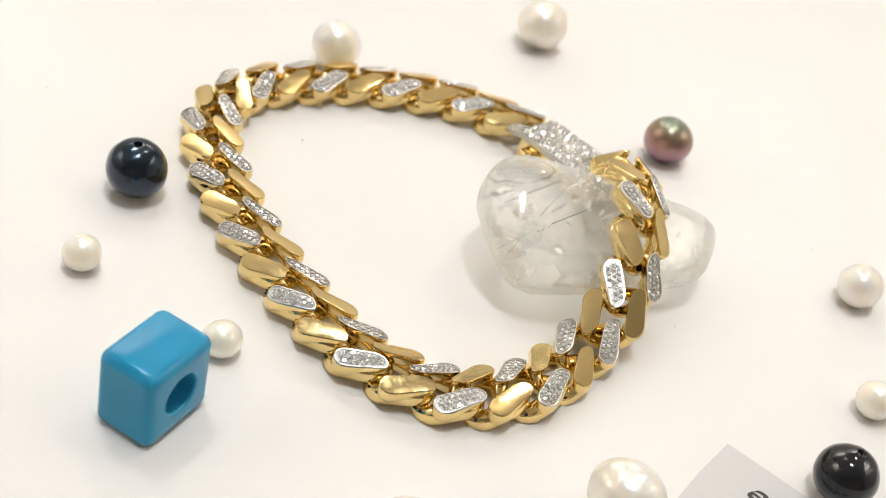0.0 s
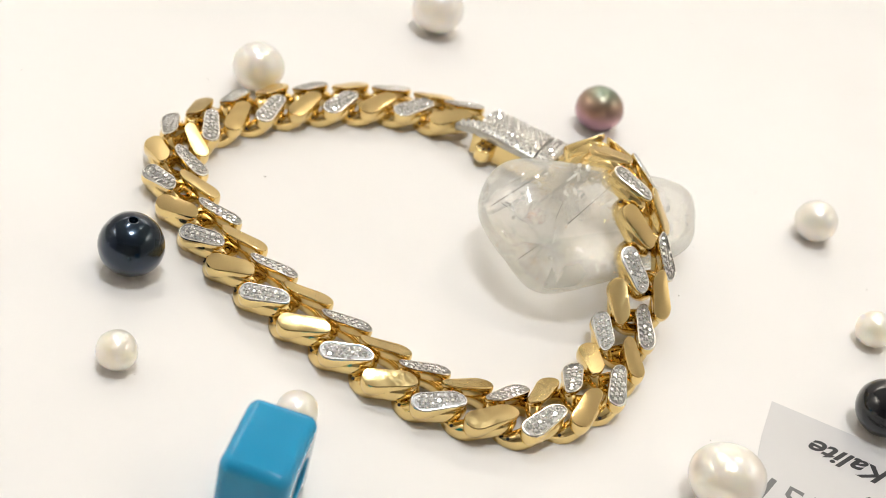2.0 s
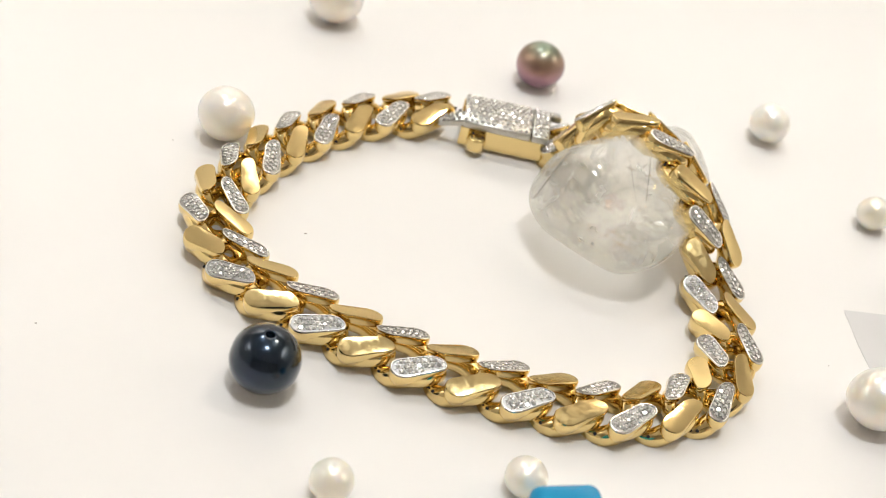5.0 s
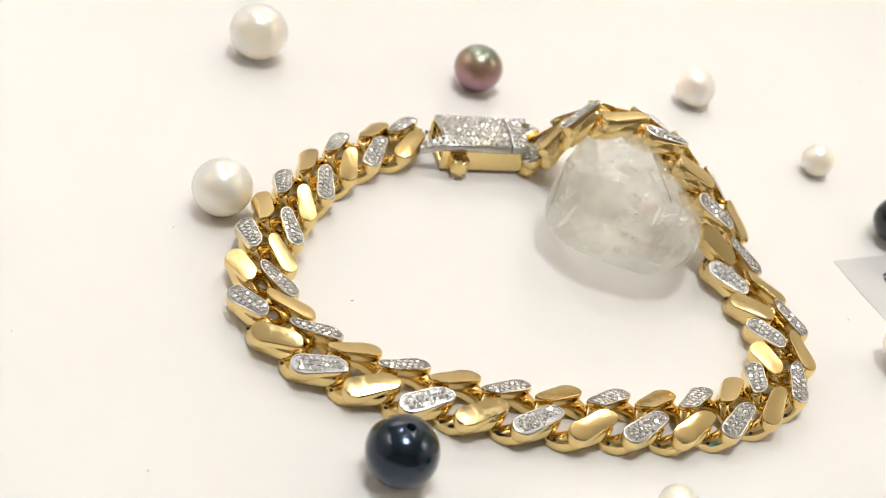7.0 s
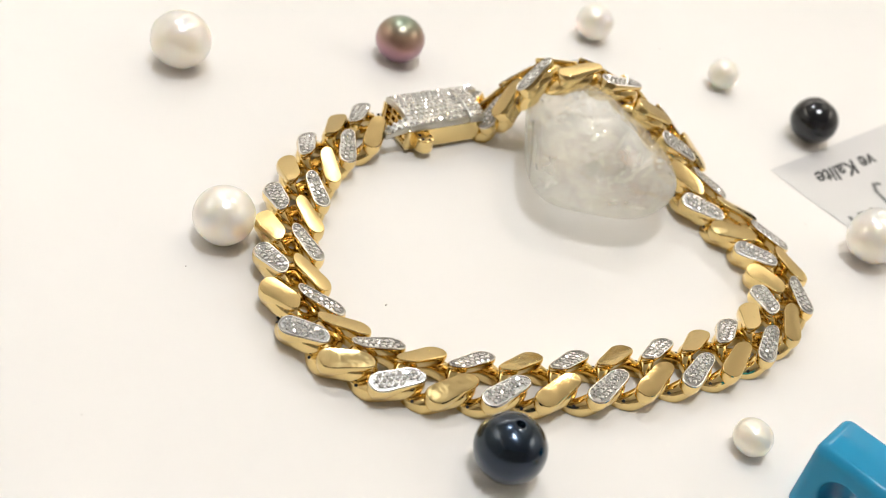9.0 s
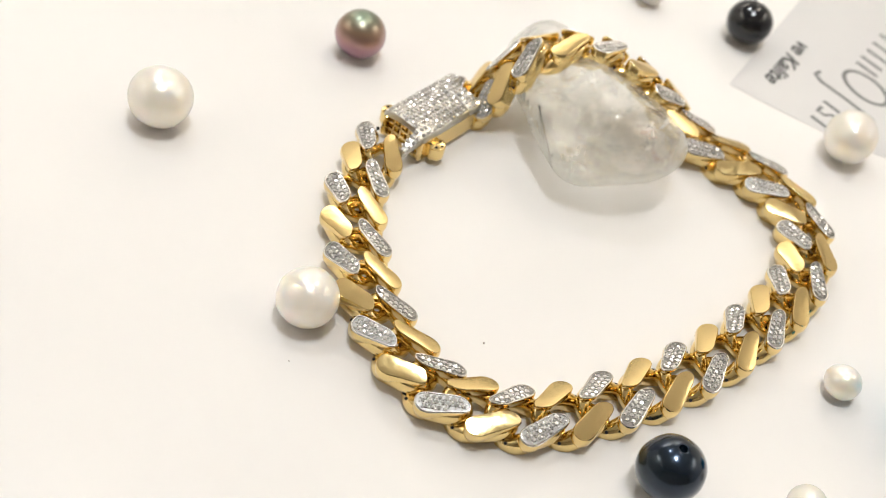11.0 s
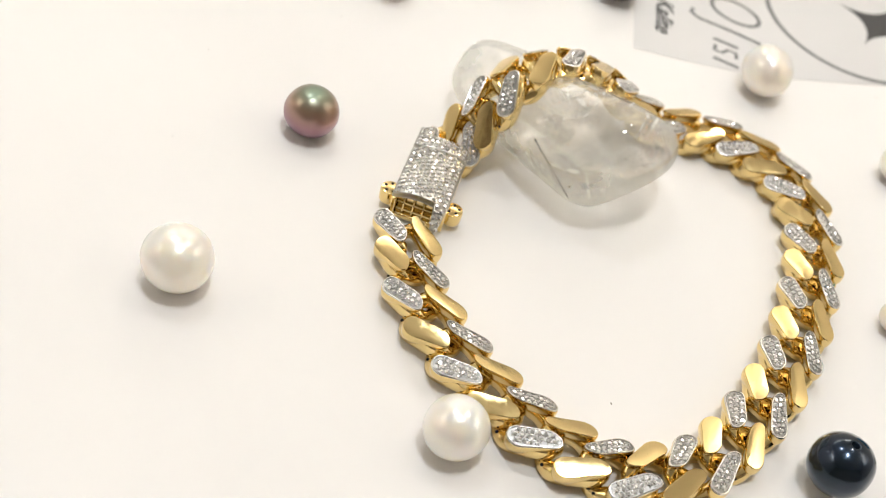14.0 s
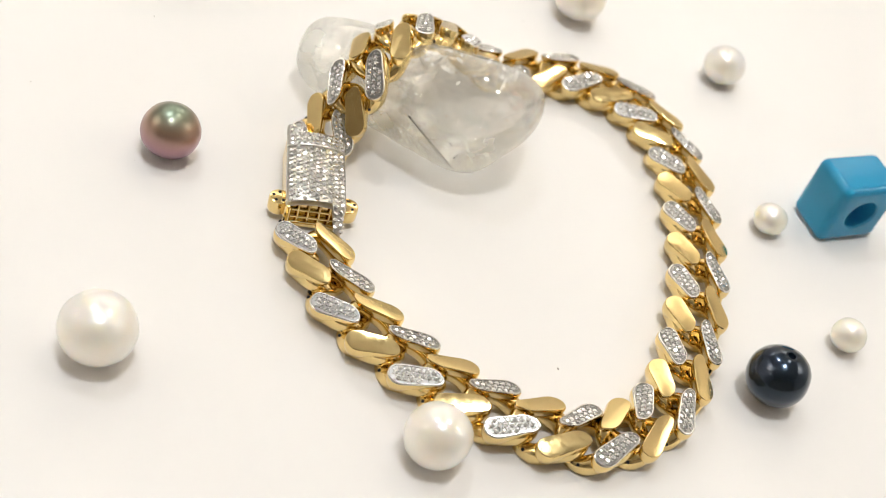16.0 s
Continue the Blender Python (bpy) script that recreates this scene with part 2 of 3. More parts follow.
for i in range(30):
    a, r = rnd.uniform(0, 2 * math.pi), 110 * math.sqrt(rnd.random())
    made = bmesh.ops.create_icosphere(bm, subdivisions=1, radius=rnd.choice((0.05, 0.07, 0.11)))["verts"]
    bmesh.ops.scale(bm, vec=(rnd.uniform(0.7, 2.2), 1, 0.5), verts=made)
    bmesh.ops.rotate(bm, matrix=Matrix.Rotation(rnd.uniform(0, 6), 3, "Z"), verts=made)
    bmesh.ops.translate(bm, vec=(r * math.cos(a), r * math.sin(a), 0.03), verts=made)
tagged(part("dust", mesh("dust", bm, DUST), plate, "fine dark specks of dust"), kind="stuff")
rides(plate, Matrix.Translation(AXIS))


# ---- the bracelet ----
PAD = Vector((-1.72, 2.28, 0))                                # the middle of a link's outer pad
PAD_TURN, PAD_LONG, PAD_WIDE, PAD_TOP = 20.0, 3.25, 1.18, 1.92
SLOPE = Vector((0.0, 0.30, 0.95)).normalized()                # how the pad's flat top faces outwards
TURN = Matrix.Rotation(math.pi, 3, "Z")


def bar_line(t):
    """The middle line of the bar that runs under both pads and crosses low at the ends."""
    c, s = math.cos(t), math.sin(t)
    p = Vector((3.4, 1.15, 0)) * math.copysign(abs(c) ** 0.8, c) + Vector((-1.72, 2.42, 0)) * math.copysign(abs(s) ** 0.8, s)
    wave = math.sin(2 * t + radians(212))
    return p + Vector((0, 0, -0.25 + (0.60 if wave > 0 else 0.85) * wave - 0.45 * max(0.0, math.cos(2 * t - radians(16))) ** 2))


def link_bar(bm, half=False):
    rows, n, k = [], 56, 18
    for i in range(4, 25) if half else range(n):
        t = 2 * math.pi * i / n
        p, d = bar_line(t), bar_line(t + 0.01) - bar_line(t - 0.01)
        out = Vector((d.y, -d.x, 0)).normalized()
        # stout all round, broadest in the shoulder where it dives under the next link
        swell = max(0.0, math.cos(2 * (t - radians(48)))) ** 2
        w = 0.84 + 0.26 * math.sin(t) ** 2 + 0.20 * swell
        tall = 0.90 + 0.42 * math.sin(t) ** 2 + 0.30 * swell
        ring = []
        for j in range(k):
            c, q = math.cos(2 * math.pi * j / k), math.sin(2 * math.pi * j / k)
            c = math.copysign(abs(c) ** 0.85, c)
            ring.append(bm.verts.new(p + out * (w * c) + Vector((0, 0, max(tall * q, -1.95 - p.z)))))
        rows.append(ring)
    for i in range(len(rows) - 1 if half else n):
        for j in range(k):
            q = rows[(i + 1) % len(rows)]
            bm.faces.new((rows[i][j], q[j], q[(j + 1) % k], rows[i][(j + 1) % k]))
    if half:
        bm.faces.new(rows[0])
        bm.faces.new(rows[-1])


def drill_holes(bm, m, index):
    """Two small dark borings side by side in the shoulder of the link."""
    for deg in (14, 27):
        t = radians(deg)
        p, d = bar_line(t), bar_line(t + 0.01) - bar_line(t - 0.01)
        out = Vector((d.y, -d.x, 0)).normalized()
        way = (out * 0.75 + Vector((0, 0, 0.66))).normalized()
        made = bmesh.ops.create_cone(bm, cap_ends=True, segments=10, radius1=0.21, radius2=0.21, depth=0.5)["verts"]
        bmesh.ops.rotate(bm, matrix=way.to_track_quat("Z", "Y").to_matrix(), verts=made)
        bmesh.ops.translate(bm, vec=p + out * 0.62 + Vector((0, 0, 0.72)), verts=made)
        bmesh.ops.transform(bm, matrix=m.to_4x4(), verts=made)
        for f in {f for v in made for f in v.link_faces}:
            f.material_index = index


def pad_outline(grow, n=44):
    """A bean-shaped oblong, widened by grow: along x, before it is turned into place."""
    w, pts = PAD_WIDE + grow, []
    flat = PAD_LONG - PAD_WIDE
    for k in range(n):
        a = 2 * math.pi * (k + 0.5) / n
        c, s = math.cos(a), math.sin(a)
        x = (flat if c > 0 else -flat) * abs(c) ** 0.25 + w * c
        taper = 1.0 + 0.05 * x - 0.012 * x * x
        pts.append(Vector((x, taper * w * math.copysign(abs(s) ** 0.9, s) + 0.30 * math.sin(x * 0.8), 0)))
    return pts


def on_pad(p, m):
    """From the pad's outline to the link: turned, set on its middle, and raised to the sloping top."""
    q = PAD + Matrix.Rotation(radians(PAD_TURN), 3, "Z") @ Vector((p.x, p.y, 0))
    q.z = PAD_TOP - (q - PAD).y * SLOPE.y / SLOPE.z - p.z
    return m @ q


def link_pad(bm, m, tray):
    """One pad of a link: flat top, sharp rim, and sides that swell and draw in below; with a sunken tray for stones."""
    # widening, depth under the rim, and the share of the depth that grows towards the low end
    loops = [(-0.85, 1.9, 0.7), (-0.45, 1.55, 0.7), (-0.12, 1.15, 0.62), (0.04, 0.80, 0.45), (0.10, 0.52, 0.25), (0.10, 0.34, 0.06), (0.06, 0.14, 0.0), (0.0, 0.03, 0.0), (-0.04, 0.0, 0.0)]
    if tray:
        loops += [(-0.13, 0.0, 0.0), (-0.17, 0.04, 0.0), (-0.19, 0.14, 0.0)]
    low = lambda x: 0.9 * max(0.0, min(1.0, (x + 2.0) / 4.2))
    # the other end is undercut and reaches over the neighbour
    hang = lambda x: 0.7 + 0.3 * max(0.0, min(1.0, (x + 3.2) / 2.8))
    rows = [[bm.verts.new(on_pad(p + Vector((0, 0, depth * (hang(p.x) if depth > 0.3 else 1.0) + share * low(p.x))), m)) for p in pad_outline(grow)] for grow, depth, share in loops]
    for r in rows:
        for v in r:
            v.co.z = max(v.co.z, -1.95)
    n = len(rows[0])
    for i in range(len(rows) - 1):
        for k in range(n):
            f = bm.faces.new((rows[i][k], rows[i][(k + 1) % n], rows[i + 1][(k + 1) % n], rows[i + 1][k]))
            f.material_index = 1 if tray and i >= 6 else 0
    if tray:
        # the floor takes the darkened metal
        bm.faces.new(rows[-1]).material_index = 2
    else:
        # a ground face, very slightly crowned
        crown = [rows[-1]] + [[bm.verts.new(on_pad(Vector((p.x * k, p.y * k, -rise)), m)) for p in pad_outline(-0.04)] for k, rise in ((0.8, 0.025), (0.5, 0.05), (0.2, 0.062))]
        for a, c in zip(crown, crown[1:]):
            for k in range(n):
                bm.faces.new((a[k], a[(k + 1) % n], c[(k + 1) % n], c[k])).material_index = 1
        bm.faces.new(crown[-1]).material_index = 1
    bm.faces.new(list(reversed(rows[0])))


def crisp(me, angle=0.6):
    """Smooth shading with the cut edges kept sharp."""
    bm = bmesh.new()
    bm.from_mesh(me)
    for e in bm.edges:
        e.smooth = e.is_manifold and e.calc_face_angle(0) < angle and e.link_faces[0].material_index == e.link_faces[1].material_index
    bm.to_mesh(me)
    bm.free()
    return me


def gem_faces(bm, m):
    """A small round brilliant with a flat table, of radius 1, its girdle at the middle of m."""
    def ring_of(rad, z, off, n=8):
        return [bm.verts.new(m @ Vector((rad * math.cos(off + 2 * math.pi * i / n), rad * math.sin(off + 2 * math.pi * i / n), z))) for i in range(n)]
    table, crown, girdle = ring_of(0.5, 0.42, 0), ring_of(0.85, 0.22, 0.39), ring_of(1.0, -0.05, 0)
    bm.faces.new(table)
    for i in range(8):
        k = (i + 1) % 8
        bm.faces.new((table[i], crown[i], table[k]))
        bm.faces.new((crown[i], crown[k], table[k]))
        bm.faces.new((crown[i], girdle[k], crown[k]))
        bm.faces.new((crown[i], girdle[i], girdle[k]))


def gem(p, no, r, turn):
    """The place of a stone in millimetres."""
    return Matrix.Translation(p) @ no.to_track_quat("Z", "Y").to_matrix().to_4x4() @ Matrix.Rotation(turn, 4, "Z") @ Matrix.Scale(r, 4)


bm = bmesh.new()
gem_faces(bm, Matrix())
GEM = mesh("stone", bm, STONE, False)


def joined_gems(places):
    bm = bmesh.new()
    for m in places:
        gem_faces(bm, m)
    return mesh("pave_setting", bm, STONE, False)


def single_gems(places, parent):
    for m in places:
        p, q, r = m.decompose()
        part("stone", GEM, parent, "", Matrix.LocRotScale(p * MM, q, r))


def inside(poly, x, y):
    hit, near = False, 1e9
    for (ax, ay), (bx, by) in zip(poly, poly[1:] + poly[:1]):
        if (ay > y) != (by > y) and x < (bx - ax) * (y - ay) / (by - ay) + ax:
            hit = not hit
        dx, dy = bx - ax, by - ay
        t = max(0, min(1, ((x - ax) * dx + (y - ay) * dy) / (dx * dx + dy * dy + 1e-12)))
        near = min(near, math.hypot(x - ax - t * dx, y - ay - t * dy))
    return near if hit else -near


def pave(points, no, centre, rnd, pitch=0.77, r=0.34, edge=0.36):
    """Stones and prong beads on the flat face with that outline."""
    q = no.to_track_quat("Z", "Y").to_matrix()
    flat = [tuple((q.transposed() @ (p - centre))[:2]) for p in points]
    # the long way of the outline
    mx, my = sum(x for x, y in flat) / len(flat), sum(y for x, y in flat) / len(flat)
    a = 0.5 * math.atan2(2 * sum((x - mx) * (y - my) for x, y in flat), sum((x - mx) ** 2 - (y - my) ** 2 for x, y in flat))
    c, s = math.cos(a), math.sin(a)
    stones, beads = [], bmesh.new()
    for i in range(-7, 8):
        for j in range(-4, 5):
            for kind, ox, oy in ((0, 0, 0), (1, 0.5, 0.33), (1, 0.0, 0.66)):
                u, v = (i + ox + 0.5 * (j % 2)) * pitch, (j + oy) * pitch * 0.87
                x, y = mx + u * c - v * s, my + u * s + v * c
                near = inside(flat, x, y)
                p = centre + q @ Vector((x, y, 0))
                if kind == 0 and near > edge:
                    stones.append(gem(p - no * 0.10, (no + Vector((rnd.gauss(0, 0.17), rnd.gauss(0, 0.17), 0))).normalized(), r * rnd.uniform(0.92, 1.05), rnd.uniform(0, 1)))
                elif kind == 1 and near > 0.30:
                    made = bmesh.ops.create_icosphere(beads, subdivisions=1, radius=0.13)["verts"]
                    bmesh.ops.translate(beads, vec=p + no * 0.02, verts=made)
    return stones, beads


def gold_link():
    bm = bmesh.new()
    link_bar(bm)
    for m in (Matrix.Identity(3), TURN):
        link_pad(bm, m, False)
        drill_holes(bm, m, 2)
    return crisp(mesh("link", bm, [GOLD, GOLD_CUT, HOLE]))


def pave_link(half=False):
    """The link's mesh with two sunken white-gold trays (one on the half link), and the stones and beads of each tray."""
    bm, sets = bmesh.new(), []
    link_bar(bm, half)
    for n, m in enumerate((Matrix.Identity(3), TURN)[:1 if half else 2]):
        link_pad(bm, m, True)
        drill_holes(bm, m, 3)
        points = [on_pad(p, m) for p in pad_outline(-0.05)]
        centre = sum(points, Vector()) / len(points)
        no = m @ SLOPE
        sets.append(pave(points, no, centre - no * 0.03, random.Random(11 + n)))
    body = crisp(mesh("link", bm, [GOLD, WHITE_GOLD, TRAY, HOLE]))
    return body, [(a, joined_gems(a), mesh("beading", c, WHITE_GOLD)) for a, c in sets]


# every second link, from the clasp round to the clasp: x, y, height of its cut face, lean
LINE = [
    (24.8, 19.4, 3.9, 0), (14.9, 24.2, 3.8, 2), (2.9, 25.0, 3.8, 2), (-8.6, 22.6, 3.9, 0), (-18.6, 16.8, 4.0, 1),
    (-22.2, 6.8, 3.8, 2), (-19.4, -4.8, 3.7, 1), (-14.1, -16.2, 3.8, 0), (-6.8, -26.8, 3.7, -1), (1.4, -35.6, 3.7, -2),
    (11.8, -40.3, 3.7, -2), (22.2, -37.3, 3.8, -1), (29.8, -28.8, 4.0, 2), (35.2, -22.0, 9.0, 20), (37.0, -10.4, 14.2, 24),
    (35.0, 1.5, 12.1, -6), (34.2, 7.2, 4.3, 0),
]


# the last links hang down steeply from the pebble's ridge to the clasp: place, way and lean
DRAPE = {
    29: (Vector((36.3, -4.3, 14.1)), Vector((-0.9, 11.5, -2.5)), 18),
    30: (Vector((35.3, 1.2, 11.3)), Vector((-1.1, 8.3, -9.5)), 12),
    31: (Vector((35.1, 4.1, 6.5)), Vector((-0.7, 5.1, -7.4)), 3),
    32: (Vector((34.6, 6.4, 4.0)), Vector((-1.5, 3.0, -2.2)), 0),
}


def spline(pts, t):
    i = min(int(t), len(pts) - 2)
    f = t - i
    p = [Vector(pts[max(0, min(len(pts) - 1, k))]) for k in (i - 1, i, i + 1, i + 2)]
    return 0.5 * (2 * p[1] + (p[2] - p[0]) * f + (2 * p[0] - 5 * p[1] + 4 * p[2] - p[3]) * f * f + (3 * p[1] - p[0] - 3 * p[2] + p[3]) * f ** 3)


def build_bracelet():
    thing = tagged(new("bracelet"), "gold curb bracelet with stone-set links draped over a pebble", "bracelet")
    plain, whole, ending = gold_link(), pave_link(), pave_link(True)
    pts = [p[:3] for p in LINE]
    for i in range(2 * len(LINE) - 1):
        t = i / 2
        here = spline(pts, t)
        ahead = (spline(pts, min(t + 0.3, len(pts) - 1)) - spline(pts, max(t - 0.3, 0))).normalized()
        lean = spline([(p[3], 0, 0) for p in LINE], t).x
        here, ahead, lean = DRAPE.get(i, (here, ahead, lean))
        ahead = ahead.normalized()
        side = ahead.cross(Vector((0, 0, 1))).normalized()
        up = side.cross(ahead)
        m = Matrix((-ahead, side, up)).transposed().to_4x4() @ Matrix.Rotation(-radians(lean), 4, "X")
        here = here - (m.to_3x3() @ Vector((0, 0, 1))) * 1.95
        m = Matrix.Translation(here * MM) @ m
        set_body, sets = ending if i == 0 else whole     # the clasp takes half of the first link
        link = part("link", set_body if i % 2 == 0 else plain, thing, "white-gold topped link set with clear stones" if i % 2 == 0 else "polished yellow gold link", m)
        if i % 2 == 0:
            for places, stones, beads in sets:
                if 8 <= i <= 18:
                    single_gems(places, link)
                else:
                    tagged(part("pave_setting", stones, link, "tight rows of clear round stones"), kind="stuff")
                tagged(part("beading", beads, link, "tiny white-gold prong beads"), kind="stuff")
    build_clasp(thing)
    return thing


def build_clasp(thing):
    a = Vector((0.67, -0.74, 0)).normalized()          # from the chain's start end to the draped end
    m = Matrix((a, Vector((-a.y, a.x, 0)), Vector((0, 0, 1)))).transposed().to_4x4()
    m = at(30.2, 12.4, 0.1) @ m
    half, wide = 6.3, 3.8
    # the body: a gold box, hollow at the start end
    bm = bmesh.new()
    for y in (-wide + 0.4, wide - 0.4):
        box(bm, 0, y, 2.1, 2 * half, 0.8, 3.4, 0.25, 2)
    box(bm, 0, 0, 0.7, 2 * half - 0.4, 2 * wide - 1.4, 0.8, 0.2, 2)
    box(bm, half - 1.0, 0, 2.2, 1.6, 2 * wide - 1.5, 2.4, 0.2, 2)
    box(bm, -half + 1.7, 0, 2.3, 0.5, 2 * wide - 1.5, 3.4, 0.1, 1)
    clasp = part("clasp", mesh("clasp", bm, GOLD, False), thing, "box clasp with a stone-set lid", m)
    # the end grille
    bm = bmesh.new()
    for y in (-2.0, -0.7, 0.7, 2.0):
        box(bm, -half + 0.7, y, 2.4, 0.35, 0.3, 3.0, 0.06, 1)
    for z in (1.7, 2.9):
        box(bm, -half + 0.7, 0, z, 0.35, 2 * wide - 1.7, 0.3, 0.06, 1)
    part("end_grille", mesh("end_grille", bm, GOLD, False), clasp, "pierced gold grille")
    # the lid: an arched plate, with one arm over the first link and one over the last
    arch = lambda y: 5.35 - 0.055 * y * y
    sag = lambda x: 0.42 * max(0.0, -half - x)          # the long arm droops to the first link
    def lid(x0, x1, y0, y1, n=12):
        bm = bmesh.new()
        rows = []
        for x in (x0, x1):
            thin = 0.3 * max(0.0, -half - x) / 3.3
            ys = [y0 + (y1 - y0) * (thin + (1 - 2 * thin) * k / n) for k in range(n + 1)]
            rows.append(([bm.verts.new((x, y, arch(y) - sag(x))) for y in ys], [bm.verts.new((x, y, arch(y) - 1.1 - sag(x))) for y in ys]))
        for k in range(n):
            for s, flip in ((0, 0), (1, 1)):
                p, q = rows[0][s], rows[1][s]
                bm.faces.new((p[k], p[k + 1], q[k + 1], q[k]))
            for r in rows:
                bm.faces.new((r[0][k], r[0][k + 1], r[1][k + 1], r[1][k]))
        for k in (0, n):
            bm.faces.new((rows[0][0][k], rows[1][0][k], rows[1][1][k], rows[0][1][k]))
        bmesh.ops.recalc_face_normals(bm, faces=bm.faces[:])
        edges = [e for e in bm.edges if e.calc_face_angle(0) > 1.0]
        bmesh.ops.bevel(bm, geom=edges, offset=0.22, segments=2, profile=0.5, affect="EDGES")
        return bm
    plates = [(-half + 0.2, half - 2.4, -wide, wide), (half - 2.25, half + 0.3, -wide, wide), (-half - 3.3, -half + 0.3, -wide + 0.1, -wide + 1.9), (half + 0.2, half + 2.0, wide - 2.0, wide)]
    rnd = random.Random(3)
    for n, (x0, x1, y0, y1) in enumerate(plates):
        plate_ob = part("lid", crisp(mesh("lid", lid(x0, x1, y0, y1), LID)), clasp, "arched white-gold lid")
        stones, beads = [], bmesh.new()
        nx, ny = max(1, round((x1 - x0 - 0.3) / 0.80)), max(2, round((y1 - y0 - 0.2) / 0.80))
        for i in range(nx):
            for j in range(ny):
                x, y = x0 + 0.15 + (x1 - x0 - 0.3) * (i + 0.5 + (0.25 if j % 2 else -0.25) * (nx > 3)) / nx, y0 + 0.1 + (y1 - y0 - 0.2) * (j + 0.5) / ny
                no = Vector((0, 0.11 * y, 1)).normalized()
                stones.append(gem(Vector((x, y, arch(y) - sag(x) + 0.02)), (no + Vector((rnd.gauss(0, 0.17), rnd.gauss(0, 0.17), 0))).normalized(), 0.355 * rnd.uniform(0.93, 1.04), rnd.uniform(0, 1)))
                if i < nx - 1 and j < ny - 1:
                    px, py = x + (x1 - x0 - 0.3) / nx / 2, y + (y1 - y0 - 0.2) / ny / 2
                    made = bmesh.ops.create_icosphere(beads, subdivisions=1, radius=0.15)["verts"]
                    bmesh.ops.translate(beads, vec=(px, py, arch(py) - sag(px) + 0.08), verts=made)
        single_gems(stones, clasp)
        if beads.verts:
            tagged(part("beading", mesh("beading", beads, WHITE_GOLD), clasp, "tiny white-gold prong beads"), kind="stuff")
    # safety lugs at both sides, each pierced with small holes
    for side in (-1, 1):
        bm = bmesh.new()
        made = cylinder(bm, -half + 2.6, side * (wide + 0.6), 0.8, 2.9, 1.35, 28)
        caps = [e for e in bm.edges if abs(e.verts[0].co.z - e.verts[1].co.z) < 1e-4]
        bmesh.ops.bevel(bm, geom=caps, offset=0.25, segments=2, profile=0.5, affect="EDGES")
        lug = part("side_lug", crisp(mesh("side_lug", bm, GOLD)), clasp, "round fluted gold lug")
        for k in range(5):
            bm = bmesh.new()
            t = 2 * math.pi * k / 5
            cylinder(bm, -half + 2.6 + 0.8 * math.cos(t), side * (wide + 0.6) + 0.8 * math.sin(t), 2.6, 2.92, 0.22, 10)
            part("lug_hole", mesh("lug_hole", bm, HOLE, False), clasp, "small dark drilled hole")


rides(build_bracelet(), Matrix())


